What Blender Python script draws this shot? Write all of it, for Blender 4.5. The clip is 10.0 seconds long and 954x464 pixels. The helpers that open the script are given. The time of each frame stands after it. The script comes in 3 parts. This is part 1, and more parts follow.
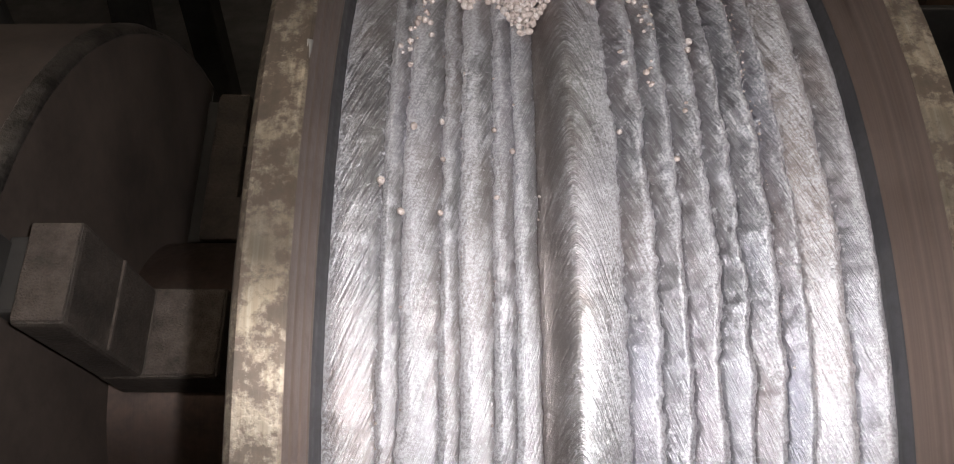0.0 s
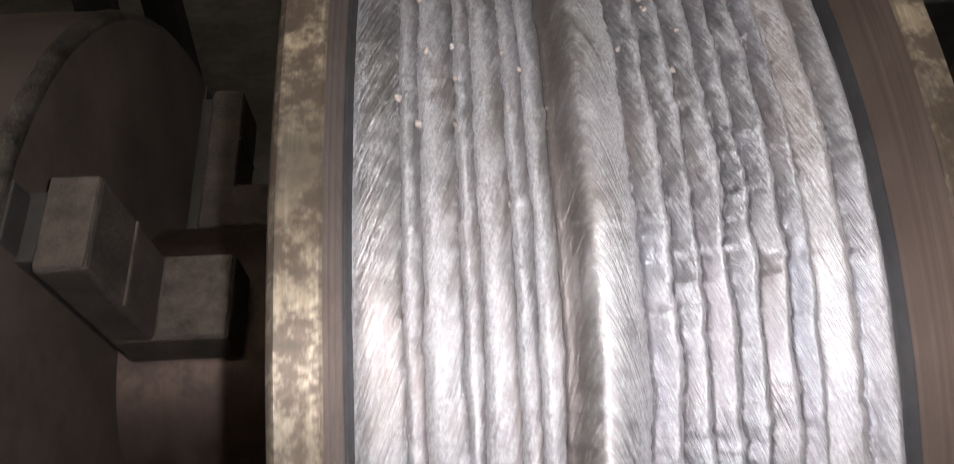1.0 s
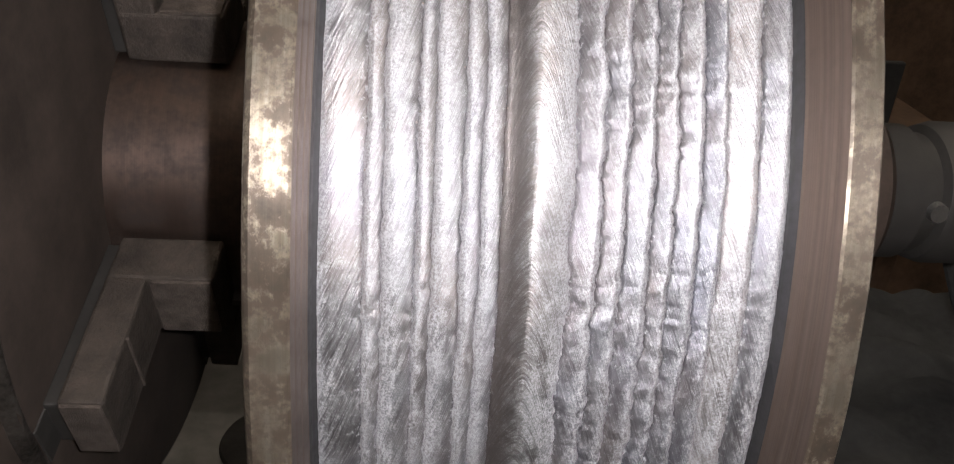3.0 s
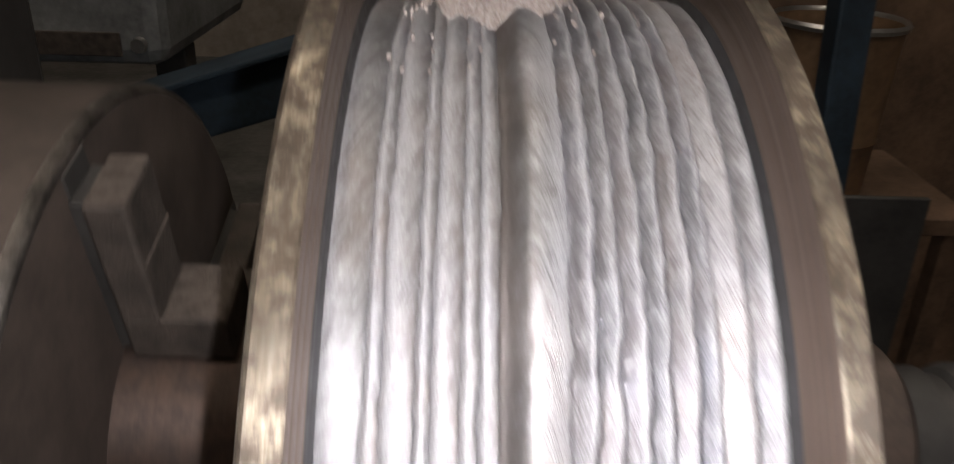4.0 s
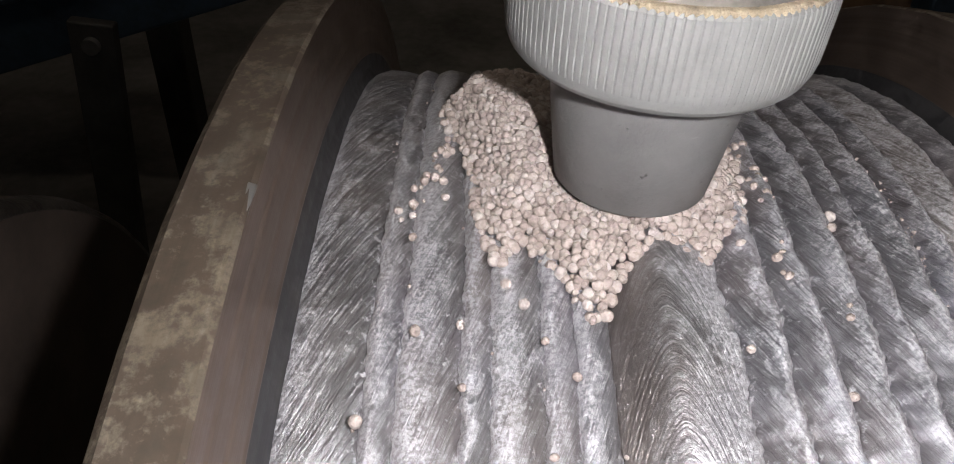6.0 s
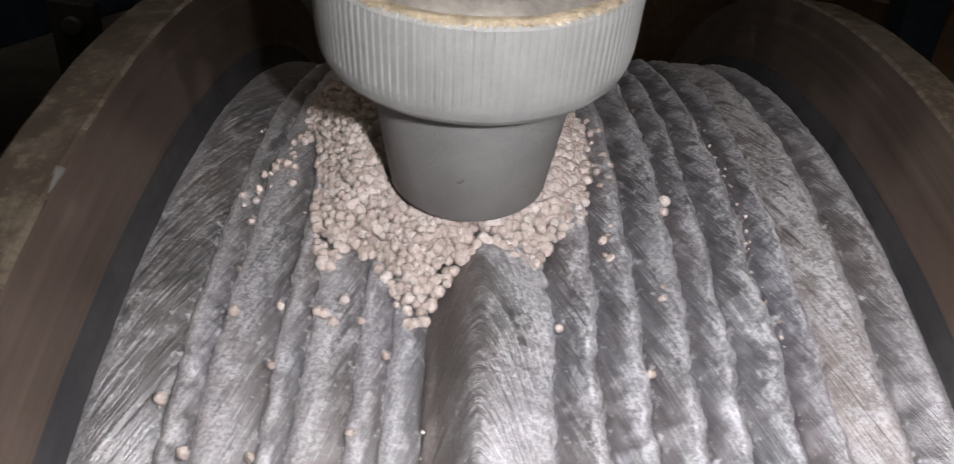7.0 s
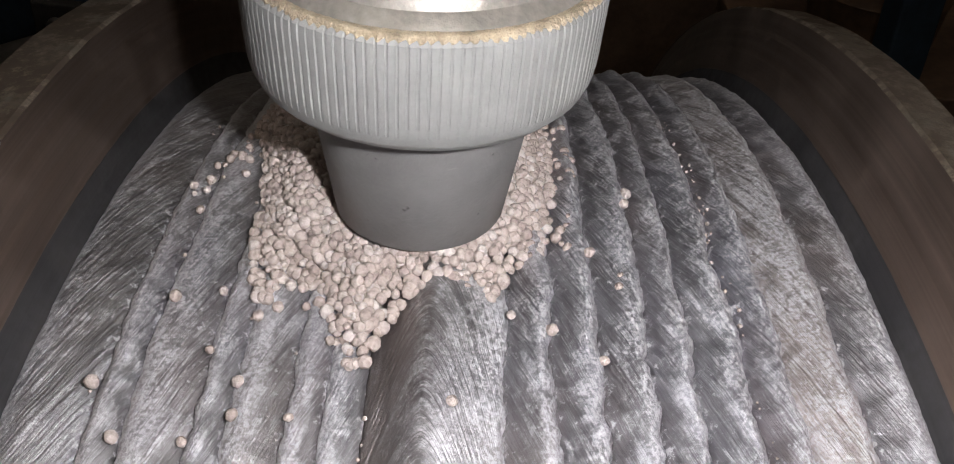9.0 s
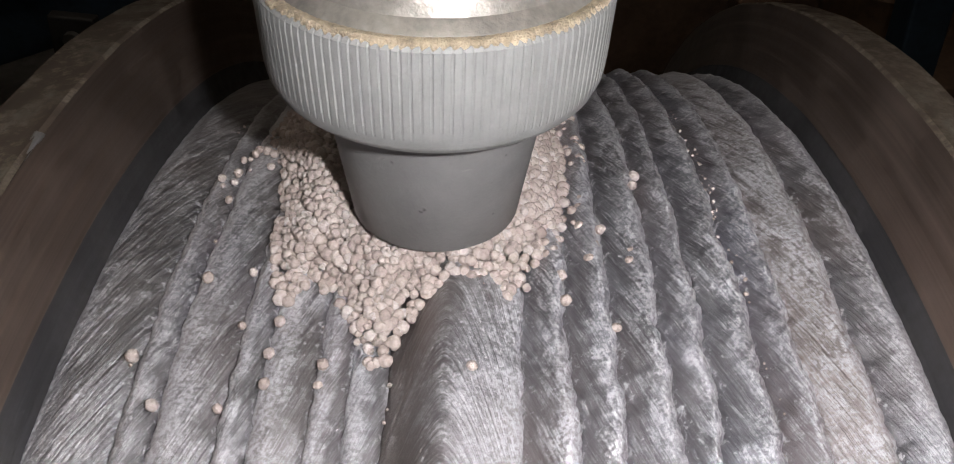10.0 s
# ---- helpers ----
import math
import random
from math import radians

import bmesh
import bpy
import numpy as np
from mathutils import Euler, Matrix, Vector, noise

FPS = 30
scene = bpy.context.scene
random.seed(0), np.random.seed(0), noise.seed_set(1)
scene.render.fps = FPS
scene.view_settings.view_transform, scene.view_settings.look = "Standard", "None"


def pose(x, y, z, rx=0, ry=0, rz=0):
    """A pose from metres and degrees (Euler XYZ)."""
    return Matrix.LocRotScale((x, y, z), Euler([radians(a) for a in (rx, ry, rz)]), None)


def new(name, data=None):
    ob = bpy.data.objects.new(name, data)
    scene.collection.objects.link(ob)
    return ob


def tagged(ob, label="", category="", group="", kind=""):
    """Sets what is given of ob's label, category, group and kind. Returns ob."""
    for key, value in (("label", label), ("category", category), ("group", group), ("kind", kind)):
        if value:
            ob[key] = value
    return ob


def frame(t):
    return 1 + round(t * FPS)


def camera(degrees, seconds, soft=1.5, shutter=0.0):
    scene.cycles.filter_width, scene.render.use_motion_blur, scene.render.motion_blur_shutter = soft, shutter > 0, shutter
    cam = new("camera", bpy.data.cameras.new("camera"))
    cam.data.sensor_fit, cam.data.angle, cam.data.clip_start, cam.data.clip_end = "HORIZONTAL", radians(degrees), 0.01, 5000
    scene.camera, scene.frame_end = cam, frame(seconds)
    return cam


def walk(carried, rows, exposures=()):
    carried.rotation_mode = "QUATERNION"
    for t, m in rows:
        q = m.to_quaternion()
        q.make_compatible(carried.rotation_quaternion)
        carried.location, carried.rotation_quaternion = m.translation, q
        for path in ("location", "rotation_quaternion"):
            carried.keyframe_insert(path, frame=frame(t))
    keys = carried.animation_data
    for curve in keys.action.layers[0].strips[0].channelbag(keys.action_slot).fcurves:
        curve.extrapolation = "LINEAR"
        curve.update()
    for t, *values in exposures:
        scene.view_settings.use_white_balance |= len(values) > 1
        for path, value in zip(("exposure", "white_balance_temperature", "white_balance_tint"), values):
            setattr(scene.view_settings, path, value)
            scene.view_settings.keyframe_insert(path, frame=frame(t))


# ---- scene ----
# Camera and its walk. Axis of the welded roller: along x through (0, 0, 1).
CENTRE = 1.0
R = 0.2
TURN_RATE = -1.337
cam = camera(60.0, 10.0, 1.0, 0.32)
ROWS = [
    (0.0, -0.0227, -0.2179, 1.3080, 46.21, 0.27, 0.17),
    (0.5, -0.0263, -0.2178, 1.3085, 46.76, 1.04, -0.27),
    (1.0, -0.0335, -0.2412, 1.2975, 48.12, 0.47, -2.68),
    (1.2, -0.0354, -0.2610, 1.2955, 48.19, -0.74, -1.93),
    (1.5, -0.0238, -0.2955, 1.2945, 50.18, -2.30, 0.62),
    (1.8, -0.0130, -0.3456, 1.2753, 55.96, -0.56, 0.72),
    (2.0, -0.0104, -0.3581, 1.2365, 58.55, 0.17, 0.24),
    (2.3, -0.0234, -0.3672, 1.1968, 60.87, -2.53, 0.19),
    (2.5, -0.0274, -0.3724, 1.1746, 61.85, -3.14, -1.11),
    (2.7, -0.0299, -0.3755, 1.1609, 61.73, -3.56, -2.09),
    (3.8, -0.0206, -0.3714, 1.2162, 66.19, -3.04, -0.96),
    (4.0, -0.0212, -0.3258, 1.2548, 65.24, -1.73, -0.54),
    (4.2, -0.0282, -0.2699, 1.2790, 63.37, 1.91, 0.56),
    (4.5, -0.0383, -0.1913, 1.2922, 59.48, -0.63, -2.01),
    (4.7, -0.0283, -0.1663, 1.2984, 57.04, 0.55, -0.39),
    (5.0, -0.0308, -0.1414, 1.2880, 55.22, -1.57, -0.97),
    (5.2, -0.0286, -0.1345, 1.2884, 53.16, -1.53, 0.02),
    (6.3, -0.0315, -0.1178, 1.2803, 52.69, -1.47, 0.80),
    (6.5, -0.0235, -0.1177, 1.2824, 51.73, -1.55, 1.27),
    (7.0, -0.0034, -0.1164, 1.2855, 51.28, -1.24, 0.66),
    (7.5, 0.0062, -0.1158, 1.2835, 51.64, -0.73, 0.89),
    (8.0, 0.0062, -0.1150, 1.2838, 51.35, -0.90, 1.16),
    (8.5, 0.0018, -0.1103, 1.2799, 51.19, -1.33, 1.08),
    (9.0, 0.0027, -0.1058, 1.2821, 51.58, -1.91, 0.54),
    (9.5, 0.0026, -0.1050, 1.2829, 51.22, -1.96, 0.36),
    (10.0, 0.0028, -0.1079, 1.2834, 51.70, -0.17, 0.59),
]


def cam_pose(row):
    return pose(*row[1:])


EXPOSURES = [(0.0, 0.22), (0.5, 0.28), (1.0, 0.36), (1.5, 0.8), (2.0, 1.33), (2.5, 0.95), (2.7, 0.95), (3.8, 1.15), (4.1, 1.0), (4.5, 0.65), (5.0, 0.12), (6.5, -0.66), (10.0, -0.8)]
walk(cam, [(r[0], cam_pose(r)) for r in ROWS], EXPOSURES)

# World and large lights: a dark shop; the bright light is the hand lamp that goes with the camera.
world = bpy.data.worlds.new("world")
scene.world = world
world.use_nodes = True
world.node_tree.nodes["Background"].inputs[0].default_value = (0.55, 0.6, 0.7, 1)
world.node_tree.nodes["Background"].inputs[1].default_value = 0.05
LED_STRENGTH = 8400.0
TUBE_STRENGTH = 20.0


# ---- materials ----
class Nodes:
    """Short hand for building a node material."""

    def __init__(self, name):
        self.mat = bpy.data.materials.new(name)
        self.mat.use_nodes = True
        self.tree = self.mat.node_tree
        self.bsdf = self.tree.nodes["Principled BSDF"]

    def put(self, kind, ins=None, operation="", blend=""):
        n = self.tree.nodes.new(kind)
        if operation:
            n.operation = operation
        if blend:
            n.data_type, n.blend_type = "RGBA", blend
        for k, v in (ins or {}).items():
            self.set(n.inputs[k], v)
        return n

    def set(self, sock, v):
        if isinstance(v, bpy.types.NodeSocket):
            self.tree.links.new(v, sock)
        else:
            sock.default_value = v

    def math(self, op, a, b=0.0, c=0.0):
        return self.put("ShaderNodeMath", {0: a, 1: b, 2: c}, operation=op).outputs[0]

    def noise(self, vec, scale, detail=4.0, rough=0.55, distort=0.0):
        n = self.put("ShaderNodeTexNoise", {"Scale": scale, "Detail": detail, "Roughness": rough, "Distortion": distort})
        if vec is not None:
            self.set(n.inputs["Vector"], vec)
        return n.outputs["Fac"]

    def ramp(self, fac, stops):
        n = self.put("ShaderNodeValToRGB", {"Fac": fac})
        el = n.color_ramp.elements
        while len(el) < len(stops):
            el.new(0.5)
        for e, (p, c) in zip(el, stops):
            e.position = p
            e.color = (*c, 1) if len(c) == 3 else c
        return n.outputs["Color"]

    def mix(self, fac, a, b, mode="MIX"):
        n = self.put("ShaderNodeMix", blend=mode)
        self.set(n.inputs[0], fac)
        for k, v in ((6, a), (7, b)):
            self.set(n.inputs[k], (*v, 1) if isinstance(v, tuple) and len(v) == 3 else v)
        return n.outputs[2]

    def coords(self, which="Object"):
        return self.put("ShaderNodeTexCoord").outputs[which]

    def scaled(self, vec, x, y, z):
        return self.put("ShaderNodeMapping", {"Vector": vec, "Scale": (x, y, z)}).outputs[0]

    def bump(self, height, strength, dist, under=None):
        n = self.put("ShaderNodeBump", {"Height": height, "Strength": strength, "Distance": dist})
        if under is not None:
            self.set(n.inputs["Normal"], under)
        return n.outputs[0]

    def out(self, **kw):
        for k, v in kw.items():
            k = k.replace("_", " ")
            if isinstance(v, tuple) and len(v) == 3:
                v = (*v, 1)
            self.set(self.bsdf.inputs[k], v)
        return self.mat


def weld_material(name, lean, tint, slope=0.0, flank=0.0, warm=0.0, chalk=0.0, depth=0.4, freq=1700.0, chevron=False, apex=0.0, reach=0.02, bend=1.5):
    """Weld metal: dark smooth skin, chevron ripples, chalky slag dust held on the ripples.
    lean: the side that holds more dust; slope: slant of straight ripples; apex, reach, bend: shape of chevrons."""
    g = Nodes(name)
    uv = g.put("ShaderNodeUVMap").outputs[0]
    sep = g.put("ShaderNodeSeparateXYZ", {0: uv})
    u, v = sep.outputs[0], sep.outputs[1]
    rnd = g.put("ShaderNodeObjectInfo").outputs["Random"]
    shift = g.put("ShaderNodeCombineXYZ", {0: g.math("MULTIPLY", rnd, 37.0), 1: 0.0, 2: g.math("MULTIPLY", rnd, 11.0)}).outputs[0]
    obj = g.put("ShaderNodeVectorMath", {0: g.coords(), 1: shift}, operation="ADD").outputs[0]
    wob = g.noise(obj, 45.0, 2.0)
    patch = g.noise(obj, 210.0, 8.0, 0.7)
    if chevron:
        # arms sweep back on either side of a rounded tip
        across = g.math("DIVIDE", g.math("SUBTRACT", g.put("ShaderNodeSeparateXYZ", {0: g.coords()}).outputs[0], -0.0009), 0.0091)
        off = g.math("ABSOLUTE", g.math("SUBTRACT", across, apex))
        side = g.math("MULTIPLY", g.math("POWER", off, bend), reach)
    else:
        side = g.math("MULTIPLY", g.put("ShaderNodeSeparateXYZ", {0: g.coords()}).outputs[0], slope)
    fold = g.math("ADD", g.math("ADD", u, side), g.math("MULTIPLY", wob, 0.004))
    rip_vec = g.put("ShaderNodeCombineXYZ", {0: g.math("MULTIPLY", fold, freq), 1: g.math("MULTIPLY", v, 0.9), 2: g.math("MULTIPLY", rnd, 50.0)}).outputs[0]
    ripple = g.noise(rip_vec, 1.0, 2.0, 0.5)
    fine_vec = g.put("ShaderNodeCombineXYZ", {0: g.math("MULTIPLY", fold, 4.0 * freq), 1: g.math("MULTIPLY", v, 3.0), 2: rnd}).outputs[0]
    fine = g.noise(fine_vec, 1.0, 2.0, 0.6)
    blotch = g.noise(obj, 60.0, 5.0, 0.6)
    pit = g.noise(obj, 300.0, 8.0, 0.75)
    grit = g.noise(obj, 1500.0, 4.0, 0.7)
    # long oxide smears along the ripples
    smear_vec = g.put("ShaderNodeCombineXYZ", {0: g.math("MULTIPLY", fold, 170.0), 1: g.math("MULTIPLY", v, 1.3), 2: g.math("MULTIPLY", rnd, 20.0)}).outputs[0]
    smear = g.noise(smear_vec, 1.0, 4.0, 0.6, 0.3)
    # dust: more of it on ripple crests and towards one side of the bead
    m = g.math("MULTIPLY", ripple, 0.26)
    m = g.math("MULTIPLY_ADD", fine, 0.40, m)
    m = g.math("MULTIPLY_ADD", pit, 0.46, m)
    m = g.math("MULTIPLY_ADD", blotch, 0.10, m)
    m = g.math("MULTIPLY_ADD", patch, 0.20, m)
    m = g.math("MULTIPLY_ADD", g.math("SUBTRACT", smear, 0.5), 0.16, m)
    m = g.math("MULTIPLY_ADD", v, 0.14 * lean, m)
    edge = g.math("MULTIPLY", v, 1.0 if lean > 0 else -1.0)
    m = g.math("MULTIPLY_ADD", g.math("POWER", g.math("MAXIMUM", edge, 0.0), 4.0), 0.15, m)
    dust = g.ramp(g.math("ADD", m, chalk), [(0.625, (0, 0, 0)), (0.765, (1, 1, 1))])
    speck = g.ramp(grit, [(0.42, (0.15, 0.15, 0.15)), (0.56, (1, 1, 1))])
    fleck = g.ramp(g.math("ADD", g.noise(obj, 700.0, 5.0, 0.75), g.math("MULTIPLY", g.math("POWER", g.math("ABSOLUTE", v), 5.0), 0.10)), [(0.605, (0, 0, 0)), (0.67, (1, 1, 1))])
    dust = g.math("MAXIMUM", g.math("MULTIPLY", dust, speck), g.math("MULTIPLY", fleck, 0.85))
    skin = g.ramp(blotch, [(0.32, tuple(0.31 * c for c in tint)), (0.68, tuple(0.41 * c for c in tint))])
    skin = g.mix(0.5, skin, g.ramp(smear, [(0.36, (0.55, 0.53, 0.54)), (0.60, (1.0, 1.0, 1.0))]), "MULTIPLY")
    # shade of the ripple dips put partly into the colour, beside the bump
    skin = g.mix(0.85 * depth, skin, g.ramp(ripple, [(0.34, (0.55, 0.52, 0.54)), (0.56, (1.0, 1.0, 1.0))]), "MULTIPLY")
    heat = g.ramp(g.noise(obj, 26.0, 2.0), [(0.42, (0, 0, 0)), (0.68, (1, 1, 1))])
    skin = g.mix(g.math("MULTIPLY", heat, 0.25 + warm), skin, (0.40, 0.29, 0.24))
    cool = g.ramp(g.noise(obj, 19.0, 2.0), [(0.5, (0, 0, 0)), (0.72, (1, 1, 1))])
    skin = g.mix(g.math("MULTIPLY", cool, 0.3), skin, (0.32, 0.33, 0.42))
    # brown oxide, deepened to paint in the steep left flank's shade
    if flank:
        oxide_shade = g.math("MULTIPLY", g.ramp(g.math("ADD", g.math("MULTIPLY_ADD", v, 0.5, 0.40), g.math("MULTIPLY", blotch, 0.2)), [(0.16, (1, 1, 1)), (0.58, (0, 0, 0))]), flank)
        skin = g.mix(oxide_shade, skin, (0.205, 0.172, 0.16))
        dust = g.math("MULTIPLY", dust, g.math("SUBTRACT", 1.0, oxide_shade))
    col = g.mix(dust, skin, (0.53, 0.515, 0.53))
    rough = g.math("ADD", 0.32, g.math("MULTIPLY", grit, 0.14))
    rough = g.math("MULTIPLY_ADD", dust, 0.16, rough)
    b = g.bump(ripple, 0.85 * depth, 0.0009)
    b = g.bump(fine, 0.3, 0.0002, b)
    b = g.bump(pit, 0.42, 0.0004, b)
    b = g.bump(grit, 0.6, 0.0002, b)
    return g.out(Base_Color=col, Metallic=g.math("SUBTRACT", 0.86, g.math("MULTIPLY", dust, 0.6)), Roughness=rough, Normal=b)


def turned_material(name, light, dark, amount, rough0, lines=1.0):
    """Old turned steel: rings round the axis, brown blotches of scale."""
    g = Nodes(name)
    obj = g.coords()
    sep = g.put("ShaderNodeSeparateXYZ", {0: obj})
    flat = g.put("ShaderNodeCombineXYZ", {0: 0.0, 1: sep.outputs[1], 2: sep.outputs[2]}).outputs[0]
    far = g.put("ShaderNodeVectorMath", {0: flat}, operation="LENGTH").outputs["Value"]
    rings = g.put("ShaderNodeCombineXYZ", {0: sep.outputs[0], 1: far, 2: 0.0}).outputs[0]
    ring = g.noise(rings, 2600.0, 3.0)
    wide = g.noise(rings, 1100.0, 3.0)
    blot = g.noise(obj, 85.0, 5.0, 0.6)
    speck = g.noise(obj, 420.0, 4.0, 0.6)
    fac = g.ramp(g.math("ADD", g.math("MULTIPLY", blot, 0.75), g.math("MULTIPLY", speck, 0.25)), [(0.5 - 0.12 * amount, (0, 0, 0)), (0.62, (1, 1, 1))])
    fac = g.math("MULTIPLY", fac, amount)
    col = g.mix(fac, light, dark)
    col = g.mix(0.5 * lines, col, g.ramp(wide, [(0.36, (0.50, 0.45, 0.42)), (0.64, (1.0, 0.98, 0.95))]), "MULTIPLY")
    rough = g.math("ADD", rough0, g.math("ADD", g.math("MULTIPLY", fac, 0.28), g.math("MULTIPLY", speck, 0.12)))
    b = g.bump(ring, 0.30 * lines, 0.0002)
    b = g.bump(speck, 0.10, 0.0003, b)
    turned = g.put("ShaderNodeTangent")
    turned.direction_type, turned.axis = "RADIAL", "X"
    return g.out(Base_Color=col, Metallic=g.math("SUBTRACT", 0.88, g.math("MULTIPLY", fac, 0.4)), Roughness=rough, Normal=b, Anisotropic=0.6, Anisotropic_Rotation=0.25, Tangent=turned.outputs[0])


def scaly_material():
    """Old forged rim: polished tan metal turned round the axis, with dark brown scale in blotches and pits."""
    g = Nodes("scaly forged steel")
    obj = g.coords()
    patch = g.noise(obj, 115.0, 6.0, 0.64)
    small = g.noise(obj, 520.0, 5.0, 0.7)
    ring = g.noise(g.scaled(obj, 2200.0, 4.0, 4.0), 1.0, 3.0)
    streak = g.noise(g.scaled(obj, 900.0, 30.0, 30.0), 1.0, 4.0, 0.6)
    fac = g.ramp(g.math("MULTIPLY_ADD", small, 0.36, g.math("MULTIPLY", patch, 0.64)), [(0.475, (1, 1, 1)), (0.575, (0, 0, 0))])
    fac = g.math("MULTIPLY", fac, 0.92)
    col = g.ramp(streak, [(0.3, (0.25, 0.198, 0.145)), (0.55, (0.35, 0.292, 0.222)), (0.75, (0.47, 0.41, 0.325))])
    col = g.mix(fac, col, g.ramp(patch, [(0.3, (0.05, 0.036, 0.027)), (0.6, (0.12, 0.085, 0.062))]))
    rough = g.math("MULTIPLY_ADD", fac, 0.2, g.math("MULTIPLY_ADD", small, 0.14, 0.27))
    b = g.bump(g.math("SUBTRACT", 1.0, fac), 0.12, 0.0003)
    b = g.bump(small, 0.05, 0.0003, b)
    b = g.bump(ring, 0.10, 0.0002, b)
    turned = g.put("ShaderNodeTangent")
    turned.direction_type, turned.axis = "RADIAL", "X"
    return g.out(Base_Color=col, Metallic=g.math("MULTIPLY_ADD", fac, -0.35, 0.85), Roughness=rough, Normal=b, Anisotropic=0.75, Anisotropic_Rotation=0.25, Tangent=turned.outputs[0])


def plain_material(name, colour, rough, metal=0.0, vary=0.35, scale=40.0, bump=0.2, dist=0.0005):
    """Painted, cast or dusty surface with variation at two scales."""
    g = Nodes(name)
    obj = g.coords()
    a = g.noise(obj, scale, 5.0, 0.6)
    c = g.noise(obj, scale * 9.0, 4.0, 0.6)
    lo = tuple(x * (1 - vary) for x in colour)
    hi = tuple(min(1.0, x * (1 + vary)) for x in colour)
    col = g.ramp(g.math("ADD", g.math("MULTIPLY", a, 0.7), g.math("MULTIPLY", c, 0.3)), [(0.35, lo), (0.65, hi)])
    return g.out(Base_Color=col, Metallic=metal, Roughness=g.math("ADD", rough - 0.06, g.math("MULTIPLY", c, 0.14)), Normal=g.bump(c, bump, dist))


def sooty_material(name, colour, rough):
    """Dull heat-blackened steel with soot specks and pale rubbed marks."""
    g = Nodes(name)
    obj = g.coords()
    cloud = g.noise(obj, 70.0, 5.0, 0.6)
    grain = g.noise(obj, 1300.0, 4.0, 0.65)
    col = g.ramp(cloud, [(0.34, tuple(0.84 * c for c in colour)), (0.66, tuple(1.14 * c for c in colour))])
    soot = g.ramp(g.noise(obj, 330.0, 3.0, 0.6), [(0.28, (1, 1, 1)), (0.33, (0, 0, 0))])
    col = g.mix(g.math("MULTIPLY", soot, 0.7), col, (0.05, 0.045, 0.042))
    rub = g.ramp(g.noise(g.scaled(obj, 130.0, 130.0, 420.0), 1.0, 4.0, 0.6), [(0.68, (0, 0, 0)), (0.76, (1, 1, 1))])
    col = g.mix(g.math("MULTIPLY", rub, 0.35), col, (0.34, 0.32, 0.30))
    b = g.bump(grain, 0.5, 0.00025)
    b = g.bump(soot, 0.4, 0.0003, b)
    return g.out(Base_Color=col, Metallic=0.15, Roughness=g.math("MULTIPLY_ADD", grain, 0.14, rough - 0.07), Normal=b)


def glow_material(name, colour, strength):
    g = Nodes(name)
    return g.out(Base_Color=(0.8, 0.8, 0.8), Emission_Color=colour, Emission_Strength=strength)


M_WELD_EDGE = weld_material("weld metal, broad edge bead", -0.35, (0.90, 0.87, 0.875), -2.3, chalk=-0.06, depth=0.5, freq=950.0)
M_WELD_L = weld_material("weld metal, old layer", -0.85, (0.985, 0.95, 0.955), -2.6)
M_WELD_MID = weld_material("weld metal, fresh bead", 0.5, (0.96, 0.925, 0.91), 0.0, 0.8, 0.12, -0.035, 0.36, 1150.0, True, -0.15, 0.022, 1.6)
M_WELD_R = weld_material("weld metal, new layer", 1.0, (0.88, 0.855, 0.90), 2.5, chalk=-0.02)
M_WELD_BLUE = weld_material("weld metal, blued", 1.0, (0.84, 0.83, 0.91), 2.5, chalk=-0.03)
M_WELD_WARM = weld_material("weld metal, straw tinted", 0.5, (1.08, 1.0, 0.98), 2.6, 0.0, 0.05, 0.03, 0.45, 1050.0)
M_FLANGE = scaly_material()
M_RING = turned_material("smooth turned steel", (0.275, 0.208, 0.17), (0.195, 0.142, 0.115), 0.25, 0.26, 0.75)
M_CHEEK = turned_material("blued steel", (0.12, 0.117, 0.122), (0.075, 0.067, 0.064), 0.6, 0.40, 0.6)
M_CORE = turned_material("dull steel", (0.22, 0.2, 0.19), (0.1, 0.08, 0.07), 0.7, 0.45)
M_HUB = turned_material("coppery heat tinted steel", (0.125, 0.086, 0.07), (0.06, 0.046, 0.040), 0.6, 0.5, 0.4)
M_CHUCK = plain_material("oily dark chuck iron", (0.062, 0.045, 0.036), 0.66, 0.3, 0.35, 30.0)
M_JAW = plain_material("worn jaw steel", (0.068, 0.052, 0.042), 0.68, 0.3, 0.5, 70.0, 0.7, 0.0012)
M_JAW_END = plain_material("ground jaw end", (0.115, 0.088, 0.072), 0.68, 0.3, 0.5, 160.0, 0.9, 0.0012)
M_NOZZLE = sooty_material("blackened nozzle steel", (0.155, 0.148, 0.142), 0.64)
M_NUT = plain_material("grey zinc plating", (0.182, 0.177, 0.168), 0.66, 0.1, 0.12, 190.0, 0.4, 0.0002)
M_BRASS = plain_material("dusty worn brass", (0.36, 0.29, 0.20), 0.5, 0.5, 0.5, 420.0, 0.8, 0.0005)
M_BRIGHT = plain_material("bright turned steel cap", (0.42, 0.40, 0.38), 0.36, 0.9, 0.15, 90.0)
M_EDGE = plain_material("worn bare iron edge", (0.11, 0.094, 0.082), 0.42, 0.8, 0.7, 60.0, 0.6, 0.0008)
M_COLLAR = plain_material("brown oily collar steel", (0.085, 0.060, 0.048), 0.5, 0.4, 0.45, 40.0)
